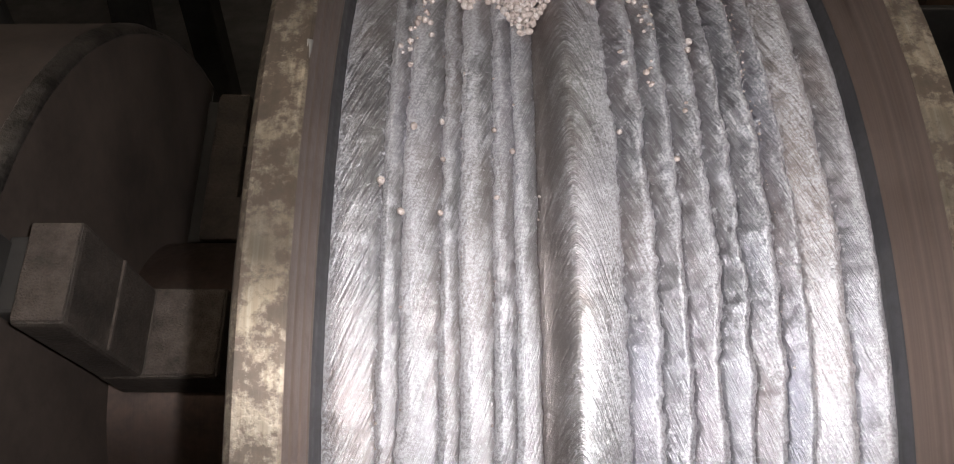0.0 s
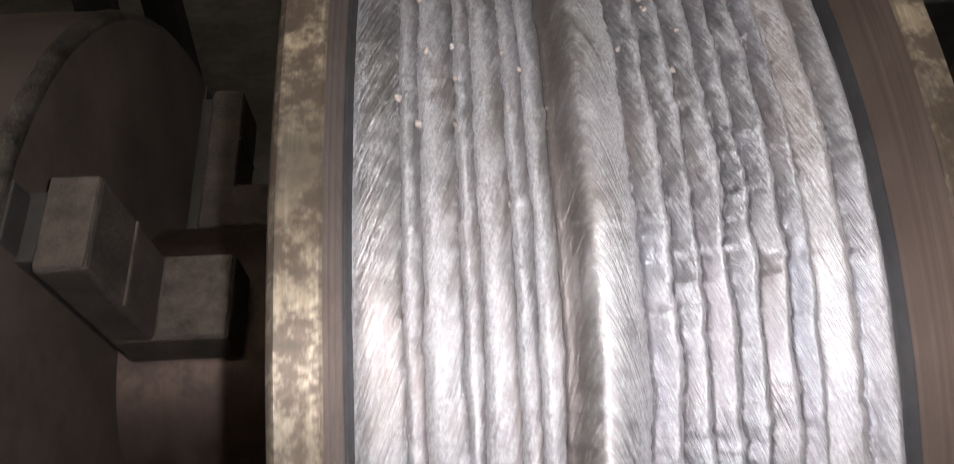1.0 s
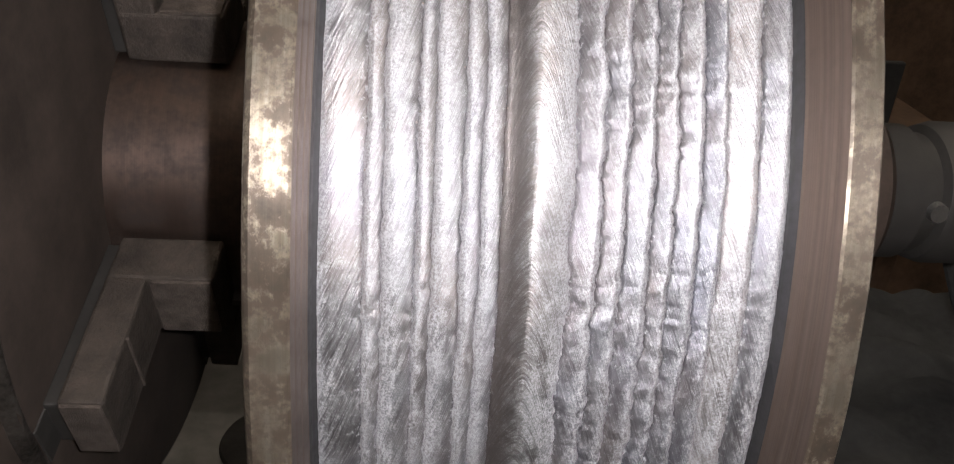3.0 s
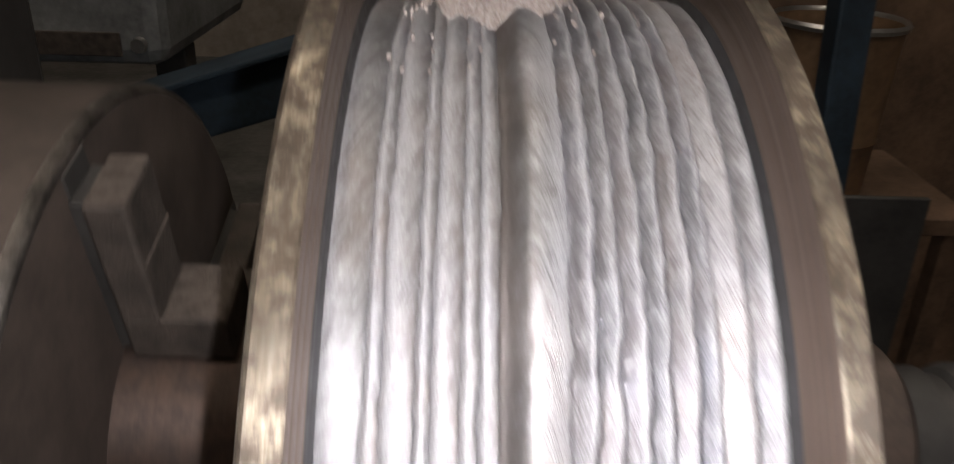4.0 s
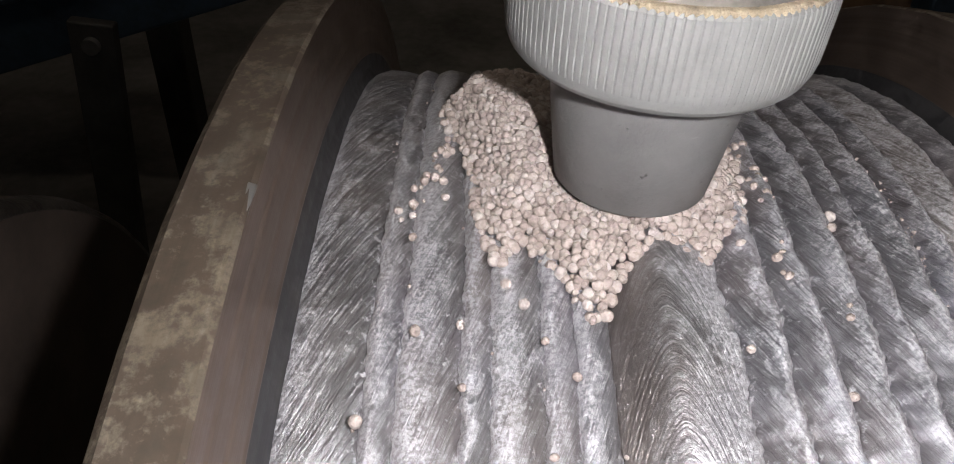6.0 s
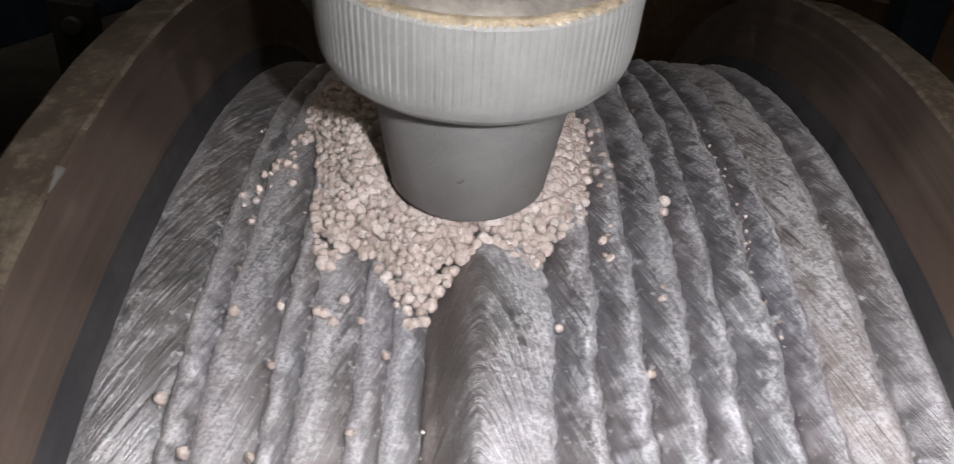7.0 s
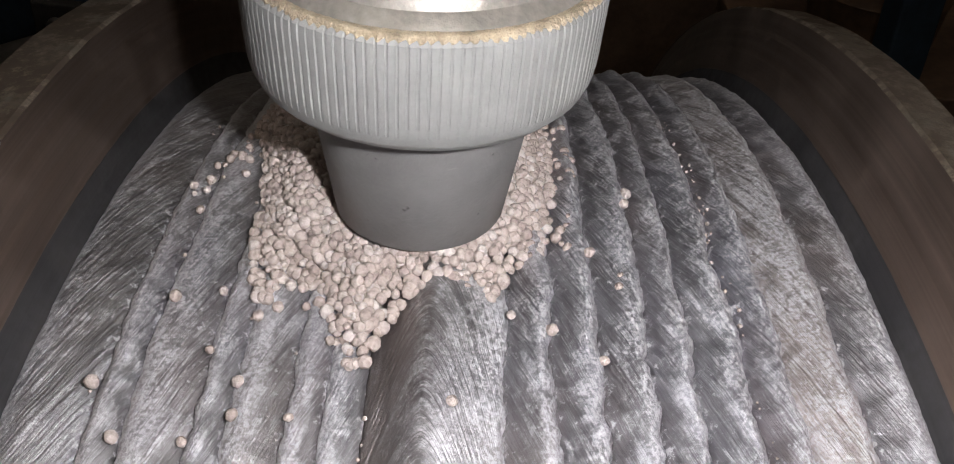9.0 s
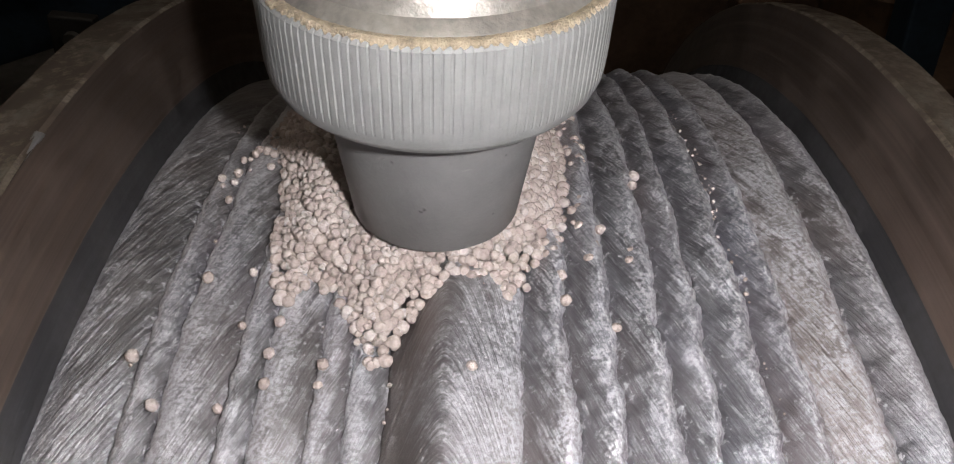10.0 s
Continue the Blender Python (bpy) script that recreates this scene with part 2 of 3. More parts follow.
M_CAP = plain_material("dusty turned steel cap", (0.25, 0.225, 0.195), 0.42, 0.6, 0.35, 120.0, 0.4, 0.0003)
M_BLUE = plain_material("chipped blue machine paint", (0.024, 0.038, 0.054), 0.6, 0.0, 0.5, 12.0)
M_GREY = plain_material("grey machine paint", (0.17, 0.168, 0.165), 0.6, 0.0, 0.4, 10.0)
M_DARK = plain_material("greasy dark steel", (0.045, 0.040, 0.036), 0.6, 0.3, 0.4, 14.0)
M_BROWN = plain_material("rusty brown sheet", (0.13, 0.078, 0.05), 0.7, 0.2, 0.45, 9.0)
M_ORANGE = plain_material("dull orange paint", (0.16, 0.092, 0.05), 0.6, 0.0, 0.45, 8.0)
M_WALL = plain_material("dirty shop wall", (0.32, 0.27, 0.23), 0.9, 0.0, 0.35, 2.2)
M_FLOOR = plain_material("oil stained concrete", (0.19, 0.175, 0.16), 0.85, 0.0, 0.4, 3.0)
M_CABLE = plain_material("black cable rubber", (0.03, 0.03, 0.03), 0.6)
M_CLOTH = plain_material("grey rag", (0.045, 0.043, 0.041), 0.95, 0.0, 0.4, 18.0)
M_LED = glow_material("white led", (0.955, 0.96, 1.0, 1), LED_STRENGTH)
M_TUBE = glow_material("tube light", (1.0, 0.91, 0.78, 1), TUBE_STRENGTH)


def flux_material():
    g = Nodes("pinkish grey flux pellets")
    geo = g.put("ShaderNodeNewGeometry")
    isl = g.math("FRACT", g.math("ADD", geo.outputs["Random Per Island"], g.put("ShaderNodeObjectInfo").outputs["Random"]))
    obj = g.coords()
    n = g.noise(obj, 1600.0, 4.0, 0.6)
    col = g.ramp(isl, [(0.0, (0.345, 0.278, 0.248)), (0.35, (0.41, 0.337, 0.302)), (0.7, (0.455, 0.38, 0.342)), (1.0, (0.51, 0.45, 0.42))])
    col = g.mix(0.4, col, g.ramp(n, [(0.34, (0.50, 0.46, 0.44)), (0.56, (1, 1, 1))]), "MULTIPLY")
    return g.out(Base_Color=col, Roughness=0.85, Normal=g.bump(n, 0.8, 0.0005))


M_FLUX = flux_material()


# ---- mesh helpers ----
def link_mesh(name, verts, faces, material, parent=None, label="", uv=None, smooth=True):
    me = bpy.data.meshes.new(name)
    me.from_pydata([tuple(v) for v in verts], [], [tuple(f) for f in faces])
    me.materials.append(material)
    if uv is not None:
        layer = me.uv_layers.new(name="UVMap")
        idx = np.empty(len(me.loops), dtype=np.int32)
        me.loops.foreach_get("vertex_index", idx)
        layer.data.foreach_set("uv", np.asarray(uv, dtype=np.float32)[idx].ravel())
    if smooth:
        me.polygons.foreach_set("use_smooth", [True] * len(me.polygons))
    me.update()
    ob = new(name, me)
    if parent is not None:
        ob.parent = parent
    if label:
        tagged(ob, label)
    return ob


def part(name, bm, material, parent=None, label="", smooth=False, sharp=35.0):
    """Links a bmesh as one mesh object under a thing or a part."""
    bmesh.ops.recalc_face_normals(bm, faces=bm.faces)
    if smooth:
        for f in bm.faces:
            f.smooth = True
        for e in bm.edges:
            if len(e.link_faces) == 2 and e.calc_face_angle(0) > radians(sharp):
                e.smooth = False
    me = bpy.data.meshes.new(name)
    bm.to_mesh(me)
    bm.free()
    me.materials.append(material)
    ob = new(name, me)
    if parent is not None:
        ob.parent = parent
    if label:
        tagged(ob, label)
    return ob


def spin(profile, steps, axis="x", wobble=None):
    """A solid of revolution from (along, radius) pairs; ends on the axis are closed by the profile itself."""
    bm = bmesh.new()
    rings = []
    for a, r in profile:
        if r < 1e-6:
            p = (a, 0, 0) if axis == "x" else (0, 0, a)
            rings.append([bm.verts.new(p)])
            continue
        ring = []
        for k in range(steps):
            t = 2 * math.pi * k / steps
            q = r + (wobble(a, t) if wobble else 0.0)
            ring.append(bm.verts.new((a, q * math.sin(t), q * math.cos(t)) if axis == "x" else (q * math.cos(t), q * math.sin(t), a)))
        rings.append(ring)
    for p, q in zip(rings, rings[1:]):
        for k in range(steps):
            j = (k + 1) % steps
            if len(p) == 1 and len(q) > 1:
                bm.faces.new((p[0], q[k], q[j]))
            elif len(q) == 1 and len(p) > 1:
                bm.faces.new((p[k], p[j], q[0]))
            elif len(p) > 1:
                bm.faces.new((p[k], p[j], q[j], q[k]))
    return bm


def box(x0, x1, y0, y1, z0, z1, bevel=0.0, segs=2):
    bm = bmesh.new()
    bmesh.ops.create_cube(bm, size=1.0)
    for v in bm.verts:
        v.co = Vector((x0 + (v.co.x + 0.5) * (x1 - x0), y0 + (v.co.y + 0.5) * (y1 - y0), z0 + (v.co.z + 0.5) * (z1 - z0)))
    if bevel > 0:
        bmesh.ops.bevel(bm, geom=bm.edges[:], offset=bevel, segments=segs, affect="EDGES", profile=0.5)
    return bm


def tube(points, radius, sides=10):
    """A bent rod through points."""
    bm = bmesh.new()
    rings = []
    pts = [Vector(p) for p in points]
    for i, p in enumerate(pts):
        d = (pts[min(i + 1, len(pts) - 1)] - pts[max(i - 1, 0)]).normalized()
        a = d.orthogonal().normalized()
        b = d.cross(a)
        if rings:
            prev = rings[-1][0].co - pts[i - 1]
            a = (prev - d * prev.dot(d)).normalized()
            b = d.cross(a)
        rings.append([bm.verts.new(p + radius * (math.cos(t) * a + math.sin(t) * b)) for t in [2 * math.pi * k / sides for k in range(sides)]])
    for p, q in zip(rings, rings[1:]):
        for k in range(sides):
            bm.faces.new((p[k], p[(k + 1) % sides], q[(k + 1) % sides], q[k]))
    bm.faces.new(rings[0][::-1])
    bm.faces.new(rings[-1])
    return bm


def empty(name, m, label, category, group="", kind=""):
    ob = new(name)
    ob.matrix_basis = m
    return tagged(ob, label, category, group, kind)


def empty_part(name, parent):
    ob = new(name)
    ob.parent = parent
    return ob


# ---- the roller being built up ----
roller = empty("flanged_roller", pose(0, 0, CENTRE), "flanged steel roller covered with weld beads, gripped by a chuck", "roller")

# core under the beads, with a web on either side
part("core", spin([(-0.062, 0.0), (-0.062, 0.1955), (0.066, 0.1955), (0.066, 0.0)], 180), M_CORE, roller, "dull steel core under the beads")

LAP = 2 * math.pi


def around(seed, th, freq, amp, octaves=3):
    """Closed noise round the roller."""
    s, f, a = 0.0, freq, 1.0
    for o in range(octaves):
        s += a * noise.noise(Vector((math.cos(th) * f, math.sin(th) * f, seed * 7.31 + o * 3.7)))
        f *= 2.1
        a *= 0.55
    return s * amp


# seams between beads along x (m), roughness of the seam, and for each bead: radius, crown, material
SEAMS = [(-0.0571, 0.0003), (-0.0452, 0.0009), (-0.0405, 0.0010), (-0.0318, 0.0009), (-0.0275, 0.0009), (-0.0200, 0.0009), (-0.0152, 0.0008), (-0.0100, 0.0006), (0.0082, 0.0013), (0.0155, 0.0014), (0.0217, 0.0013), (0.0286, 0.0015), (0.0343, 0.0014), (0.0411, 0.0013), (0.0470, 0.0011), (0.0558, 0.0011), (0.0638, 0.0003)]
BEADS = [(0.1986, 0.0014, M_WELD_EDGE, 0.6), (0.1990, 0.0013, M_WELD_L, 1.3), (0.1991, 0.0014, M_WELD_L, 0.7), (0.1993, 0.0013, M_WELD_L, 1.3),
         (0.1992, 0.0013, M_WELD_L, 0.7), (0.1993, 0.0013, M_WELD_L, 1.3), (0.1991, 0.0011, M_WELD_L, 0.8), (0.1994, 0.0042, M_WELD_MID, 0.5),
         (0.2010, 0.0022, M_WELD_R, 1.0), (0.2009, 0.0022, M_WELD_R, 1.1), (0.2009, 0.0022, M_WELD_R, 1.0), (0.2009, 0.0022, M_WELD_R, 1.2),
         (0.2008, 0.0022, M_WELD_R, 1.0), (0.2008, 0.0022, M_WELD_BLUE, 1.1), (0.2007, 0.0019, M_WELD_WARM, 0.6), (0.2005, 0.0017, M_WELD_R, 0.9)]
STEPS = 1500


def seam_table(k):
    x, amp = SEAMS[k]
    low = 0.5 if x < 0.005 else 0.6
    return [x + around(k + 1, LAP * i / STEPS, 11.0, amp * low * 1.25, 2) + around(k + 50, LAP * i / STEPS, 38.0, amp * 0.36, 3) + around(k + 90, LAP * i / STEPS, 130.0, amp * 0.42, 2) for i in range(STEPS)]


TABLES = [seam_table(k) for k in range(len(SEAMS))]


def weld_bead(k):
    radius, crown, material, lumps = BEADS[k]
    mid = k == 7
    across = 30 if mid else 16
    left, right = TABLES[k], TABLES[k + 1]
    r_prev = 0.5 * (radius + BEADS[max(k - 1, 0)][0])
    r_next = 0.5 * (radius + BEADS[min(k + 1, len(BEADS) - 1)][0])
    verts, uv, faces = [], [], []
    for i in range(STEPS + 1):
        th = LAP * i / STEPS
        a, b = left[i % STEPS], right[i % STEPS]
        swell = 1.0 + around(k + 100, th, 13.0, 0.10 if mid else 0.30 if k > 7 else 0.2, 2)
        for j in range(across + 1):
            v = -1 + 2 * j / across
            w = (v + 1) / 2
            x = a + (b - a) * w
            if mid:
                peak = 0.47
                s = w / peak if w < peak else (1 - w) / (1 - peak)
                prof = s * s * (3 - 2 * s) if w < peak else math.sin(s * math.pi / 2) ** 0.8
            else:
                peak = 0.36 if k < 7 else 0.70
                s = w / peak if w < peak else (1 - w) / (1 - peak)
                prof = (1 - (1 - s) ** 2) ** 0.75 if k < 7 or w > peak else s ** 0.8
            base = r_prev + (r_next - r_prev) * w - 0.0003 * (1 - s)
            n = noise.noise(Vector((x * 260 + k * 17.3, math.sin(th) * 52, math.cos(th) * 52))) * 0.00034
            n += noise.noise(Vector((x * 700 + k * 5.7, math.sin(th) * 140, math.cos(th) * 140))) * 0.00022
            n += noise.noise(Vector((x * 1500 + 9, math.sin(th) * 330, math.cos(th) * 330))) * 0.00012 * (1 + 1.4 * abs(v) ** 3)
            r = base + crown * prof * swell + n * lumps * 0.75
            if (j == 0 and k > 0) or (j == across and k < len(BEADS) - 1):
                r -= 0.0003 if k < 7 else 0.0006
            verts.append((x, r * math.sin(th), r * math.cos(th)))
            uv.append(((th if th < math.pi else th - LAP) * R, v))
    c = across + 1
    for i in range(STEPS):
        for j in range(across):
            p = i * c + j
            faces.append((p, p + 1, p + 1 + c, p + c))
    return link_mesh("weld_bead", verts, faces, material, roller, "broad freshly laid bead with chevron ripples" if mid else "", uv)


for k in range(len(BEADS)):
    weld_bead(k)


def dented(amp, seed):
    return lambda a, t: around(300 + seed, t, 14.0, amp, 3)


# flanges: outer rim band, turned shoulder, cheek towards the beads, outer face
def flange(sign, x_out, x_band, x_in, x_bead, low, top):
    f = empty_part("flange", roller)
    prof = [(x_out, 0.06), (x_out, low - 0.0012), (x_out - sign * 0.0006, low), (x_out * 0.82 + x_band * 0.18, low * 0.25 + top * 0.75), (x_band + sign * 0.0007, top), (x_band, top - 0.0005)]
    part("rim", spin(prof, 300, wobble=dented(0.0003, 5)), M_FLANGE, f, "scaly worn rim with brown blotches", True, 14)
    ring = [(x_band, top - 0.0005)]
    for i in range(3):
        for w, dip in ((0.03, 0.0), (0.62, 0.0), (0.70, 0.00012), (0.88, 0.00012), (0.96, 0.0)):
            q = (i + w) / 3
            ring.append((x_band + (x_in - x_band) * q + sign * dip * 0.8, top - 0.0005 + (0.2052 - top) * q - dip * 0.5))
    ring.append((x_in, 0.2046))
    part("shoulder", spin(ring, 720), M_RING, f, "smooth turned shoulder with grooves", True, 25)
    fillet = [(x_in, 0.2046), (x_in - sign * 0.0002, 0.2036), (x_bead + sign * 0.0005, 0.2018), (x_bead + sign * 0.0004, 0.2008), (x_bead - sign * 0.002, 0.1965)]
    part("fillet", spin(fillet, 240, wobble=dented(0.0002, 9)), M_CHEEK, f, "blued fillet beside the beads", True, 40)
    return f


left_flange = flange(-1, -0.0710, -0.0594, -0.0579, -0.0571, 0.2204, 0.2222)
flange(1, 0.0788, 0.0692, 0.0651, 0.0638, 0.2180, 0.2202)
# a bright chip knocked out of the rim
chip = box(-0.0007, 0.0007, -0.0028, 0.0028, -0.0010, 0.0004, 0.0003)
for v in chip.verts:
    v.co.x += 0.0004 * noise.noise(v.co * 900.0)
part("chip", chip, M_BRIGHT, left_flange, "bright chipped spot").matrix_basis = pose(0, 0, 0, 6.1) @ pose(-0.0600, 0, 0.2217, 0, 25, 0)

# hub between roller and chuck, stub and collar on the other side
part("hub", spin([(-0.190, 0.0), (-0.190, 0.0665), (-0.077, 0.067), (-0.0712, 0.074), (-0.0712, 0.0)], 96), M_HUB, roller, "coppery heat tinted hub", True)
part("collar", spin([(0.0790, 0.0), (0.0790, 0.052), (0.120, 0.050), (0.124, 0.046), (0.180, 0.046), (0.184, 0.042), (0.184, 0.0)], 96), M_COLLAR, roller, "brown oily stepped collar", True)
part("stub_shaft", spin([(0.184, 0.0), (0.184, 0.034), (0.204, 0.034), (0.206, 0.030), (0.214, 0.030), (0.216, 0.034), (0.222, 0.036), (0.30, 0.036), (0.30, 0.0)], 72), M_DARK, roller, "shaft with a ring groove", True)
part("set_screw", spin([(0.0, 0.0), (0.0, 0.005), (0.004, 0.0045), (0.004, 0.0)], 16, "z"), M_BRIGHT, roller, "bright set screw").matrix_basis = pose(0.212, -0.029, 0.006, 78)


# ---- the chuck ----
chuck = empty("lathe_chuck", pose(0, 0, CENTRE), "dark oily four-jaw chuck gripping the hub of the roller", "chuck")
part("chuck_body", spin([(-0.30, 0.0), (-0.30, 0.156), (-0.296, 0.1604), (-0.166, 0.1604), (-0.162, 0.1585), (-0.161, 0.156), (-0.161, 0.0)], 160), M_CHUCK, chuck, "", True)


part("worn_edge", spin([(-0.1670, 0.1602), (-0.1664, 0.1608), (-0.1622, 0.1590), (-0.1611, 0.1566), (-0.1614, 0.1550)], 160, wobble=lambda a, t: around(420, t, 20.0, 0.0004, 3)), M_EDGE, chuck, "worn bright edge of the chuck", True, 60)


def jaw(angle):
    """A stepped jaw: low outer step, high inner step that grips the hub."""
    j = empty_part("jaw", chuck)
    j.matrix_basis = pose(0, 0, 0, -angle)
    part("slide", box(-0.1615, -0.153, -0.0120, 0.0120, 0.0680, 0.1460, 0.0012), M_DARK, j)
    part("block", box(-0.1550, -0.1390, -0.0160, 0.0160, 0.0682, 0.1475, 0.0016), M_JAW, j)
    part("grip", box(-0.1545, -0.1130, -0.0165, 0.0165, 0.0676, 0.0900, 0.0014), M_JAW, j)
    part("end_plate", box(-0.1542, -0.1396, -0.0150, 0.0150, 0.1470, 0.1486, 0.0006), M_JAW_END, j, "rough ground brown end face")
    part("grip_face", box(-0.1380, -0.1140, -0.0155, 0.0155, 0.0896, 0.0912, 0.0006), M_JAW_END, j, "rough ground brown face")
    part("score_line", box(-0.1392, -0.1382, -0.0150, 0.0150, 0.1180, 0.1192), M_JAW_END, j)
    return j


for a in (-12.0, -102.0, 168.0, 78.0):
    jaw(a)
# dark radial slots in the face
for a in (-12.0, -102.0, 168.0, 78.0):
    s_ = part("slot", box(-0.1620, -0.1602, -0.010, 0.010, 0.068, 0.1560, 0.0005), M_DARK, chuck)
    s_.matrix_basis = pose(0, 0, 0, -a)

# head of the machine behind the chuck
part("headstock", box(-1.30, -0.302, -0.22, 0.24, 0.0, 1.20, 0.02), M_DARK, None)
tagged(bpy.data.objects["headstock"], "dark greasy headstock carrying the chuck", "headstock")

# tailstock
tail = empty("tailstock", pose(0.30, 0, 0), "dark tailstock holding the roller's shaft", "tailstock")
part("quill", spin([(0.003, 0.0), (0.003, 0.05), (0.10, 0.052), (0.10, 0.0)], 48), M_DARK, tail, "", True).location = (0, 0, CENTRE)
part("tail_body", box(0.10, 0.40, -0.10, 0.16, 0.60, 1.14, 0.015), M_DARK, tail)
part("tail_foot", box(-0.07, 0.44, -0.04, 0.24, 0.30, 0.77, 0.01), M_DARK, tail)


# ---- the welding head ----
TIP = (-0.0045, -0.0030, 1.2068)
head = empty("submerged_arc_welder", pose(*TIP) @ pose(0, 0, 0, 0.9, 1.7, 0), "grey flux nozzle with a knurled clamping nut", "welder")
part("nozzle", spin([(0.030, 0.0), (0.002, 0.0095), (0.0, 0.0112), (0.0, 0.0124), (0.0004, 0.0128), (0.0232, 0.0162), (0.0250, 0.0163), (0.0250, 0.0)], 96, "z"), M_NOZZLE, head, "blackened conical nozzle", True, 40)


def knurled_nut():
    bm = bmesh.new()
    ribs, per = 126, 8
    steps = ribs * per
    prof = [(0.0228, 0.0165, 0), (0.0228, 0.0206, 0), (0.0232, 0.0214, 0), (0.0242, 0.0223, 0), (0.0257, 0.0229, 0.1), (0.0270, 0.0231, 0.6), (0.0286, 0.0232, 1), (0.0362, 0.0234, 1), (0.0372, 0.0233, 0.8), (0.0378, 0.0228, 0.3), (0.0378, 0.0214, 0)]
    rings = []
    for z, r, k in prof:
        ring = []
        for i in range(steps):
            t = LAP * i / steps
            ph = (i % per) / per
            cut = 0.00024 if i % per in (0, 1) else 0.0
            worn = 0.5 + 0.5 * noise.noise(Vector((math.cos(t) * 3, math.sin(t) * 3, z * 100)))
            q = r - k * cut * max(0.15, 1.25 * worn)
            ring.append(bm.verts.new((q * math.cos(t), q * math.sin(t), z)))
        rings.append(ring)
    for p, q in zip(rings, rings[1:]):
        for i in range(steps):
            j = (i + 1) % steps
            bm.faces.new((p[i], p[j], q[j], q[i]))
    return bm


part("knurled_nut", knurled_nut(), M_NUT, head, "grey knurled nut", True, 14)


def brass_rim():
    bm = spin([(0.0374, 0.0229), (0.0379, 0.0230), (0.0383, 0.0226), (0.0384, 0.0221), (0.0383, 0.0214)], 384, "z",
              wobble=lambda a, t: 0.00022 * math.sin(t * 126) + 0.00035 * noise.noise(Vector((math.cos(t) * 14, math.sin(t) * 14, a * 900))))
    return bm


part("brass_rim", brass_rim(), M_BRASS, head, "dusty worn brass edge", True, 60)
part("cap", spin([(0.03832, 0.0217), (0.0388, 0.0212), (0.0397, 0.0199), (0.0403, 0.0197), (0.0416, 0.0192), (0.0420, 0.0184), (0.0444, 0.0180), (0.0448, 0.0169), (0.060, 0.0166), (0.060, 0.0)], 96, "z"), M_CAP, head, "dusty stepped steel cap", True, 25)
part("feed_tube", spin([(0.052, 0.0), (0.052, 0.011), (0.60, 0.011), (0.60, 0.0)], 48, "z"), M_DARK, head, "dark feed tube", True)
part("carriage_arm", box(-0.045, 0.045, -0.04, 0.9, 0.60, 0.70, 0.006), M_BLUE, head, "blue carriage arm")

# the arc under the flux, which breaks out at the nozzle's rim now and then
M_ARC = glow_material("electric arc", (0.6, 0.8, 1.0, 1), 32.0)
arc_bm = bmesh.new()
bmesh.ops.create_icosphere(arc_bm, subdivisions=2, radius=0.0013)
for v in arc_bm.verts:
    v.co *= 1 + 0.5 * noise.noise(v.co * 900)
arc = tagged(part("welding_arc", arc_bm, M_ARC, None, "", True, 80), "blue-white electric arc under the nozzle's rim", "arc")

# a spark that the arc throws across the beads
spark = tagged(part("spark", tube([(-0.016 + 0.004 * k, 0.0, -0.0016 * (k / 8) ** 2) for k in range(9)], 0.00028, 6), glow_material("white-hot spark", (1.0, 0.86, 0.72, 1), 14.0), None, "", True, 80), "white-hot spark thrown out by the arc", "spark")

# ---- flux ----
ico = bmesh.new()
bmesh.ops.create_icosphere(ico, subdivisions=2, radius=1.0)
ICO_V = np.array([v.co[:] for v in ico.verts])
ICO_F = np.array([[v.index for v in f.verts] for f in ico.faces])
ico.free()


def pellets(name, spots, material, label, seed=5):
    """Many small rounded pellets in one mesh: spots of (x, y, z, radius)."""
    rng = np.random.default_rng(seed)
    vs, fs = [], []
    for i, (x, y, z, r) in enumerate(spots):
        q = rng.normal(size=(3, 3))
        q, _ = np.linalg.qr(q)
        flat = np.array([rng.uniform(0.86, 1.1), rng.uniform(0.86, 1.1), rng.uniform(0.8, 1.0)])
        lump = 1 + 0.055 * np.sin(ICO_V @ rng.normal(size=3) * 3 + rng.uniform(0, 6))[:, None] + 0.06 * np.sin(ICO_V @ rng.normal(size=3) * 7)[:, None]
        vs.append((ICO_V * flat * lump) @ q.T * r + (x, y, z))
        fs.append(ICO_F + i * len(ICO_V))
    ob = link_mesh(name, np.concatenate(vs), np.concatenate(fs).tolist(), material)
    return tagged(ob, label, "flux", kind="stuff")


# outline of the heap on the unrolled roller: x, and arc from the top (mm)
HEAP = [(-38.2, 33.3), (-33.2, 14.3), (-30.7, 2.3), (-30.2, -5.7), (-29.2, -12.7), (-26.2, -19.7), (-23.2, -14.7), (-19.2, -16.7), (-16.7, -22.7), (-12.2, -31.7), (-9.2, -27.7), (-7.2, -22.2), (-4.2, -17.7), (-0.7, -15.7), (2.8, -17.2), (6.3, -19.7), (9.8, -13.7), (15.3, -6.7), (17.3, 8.3), (16.3, 34.3), (-4.2, 44.3), (-29.2, 42.3)]


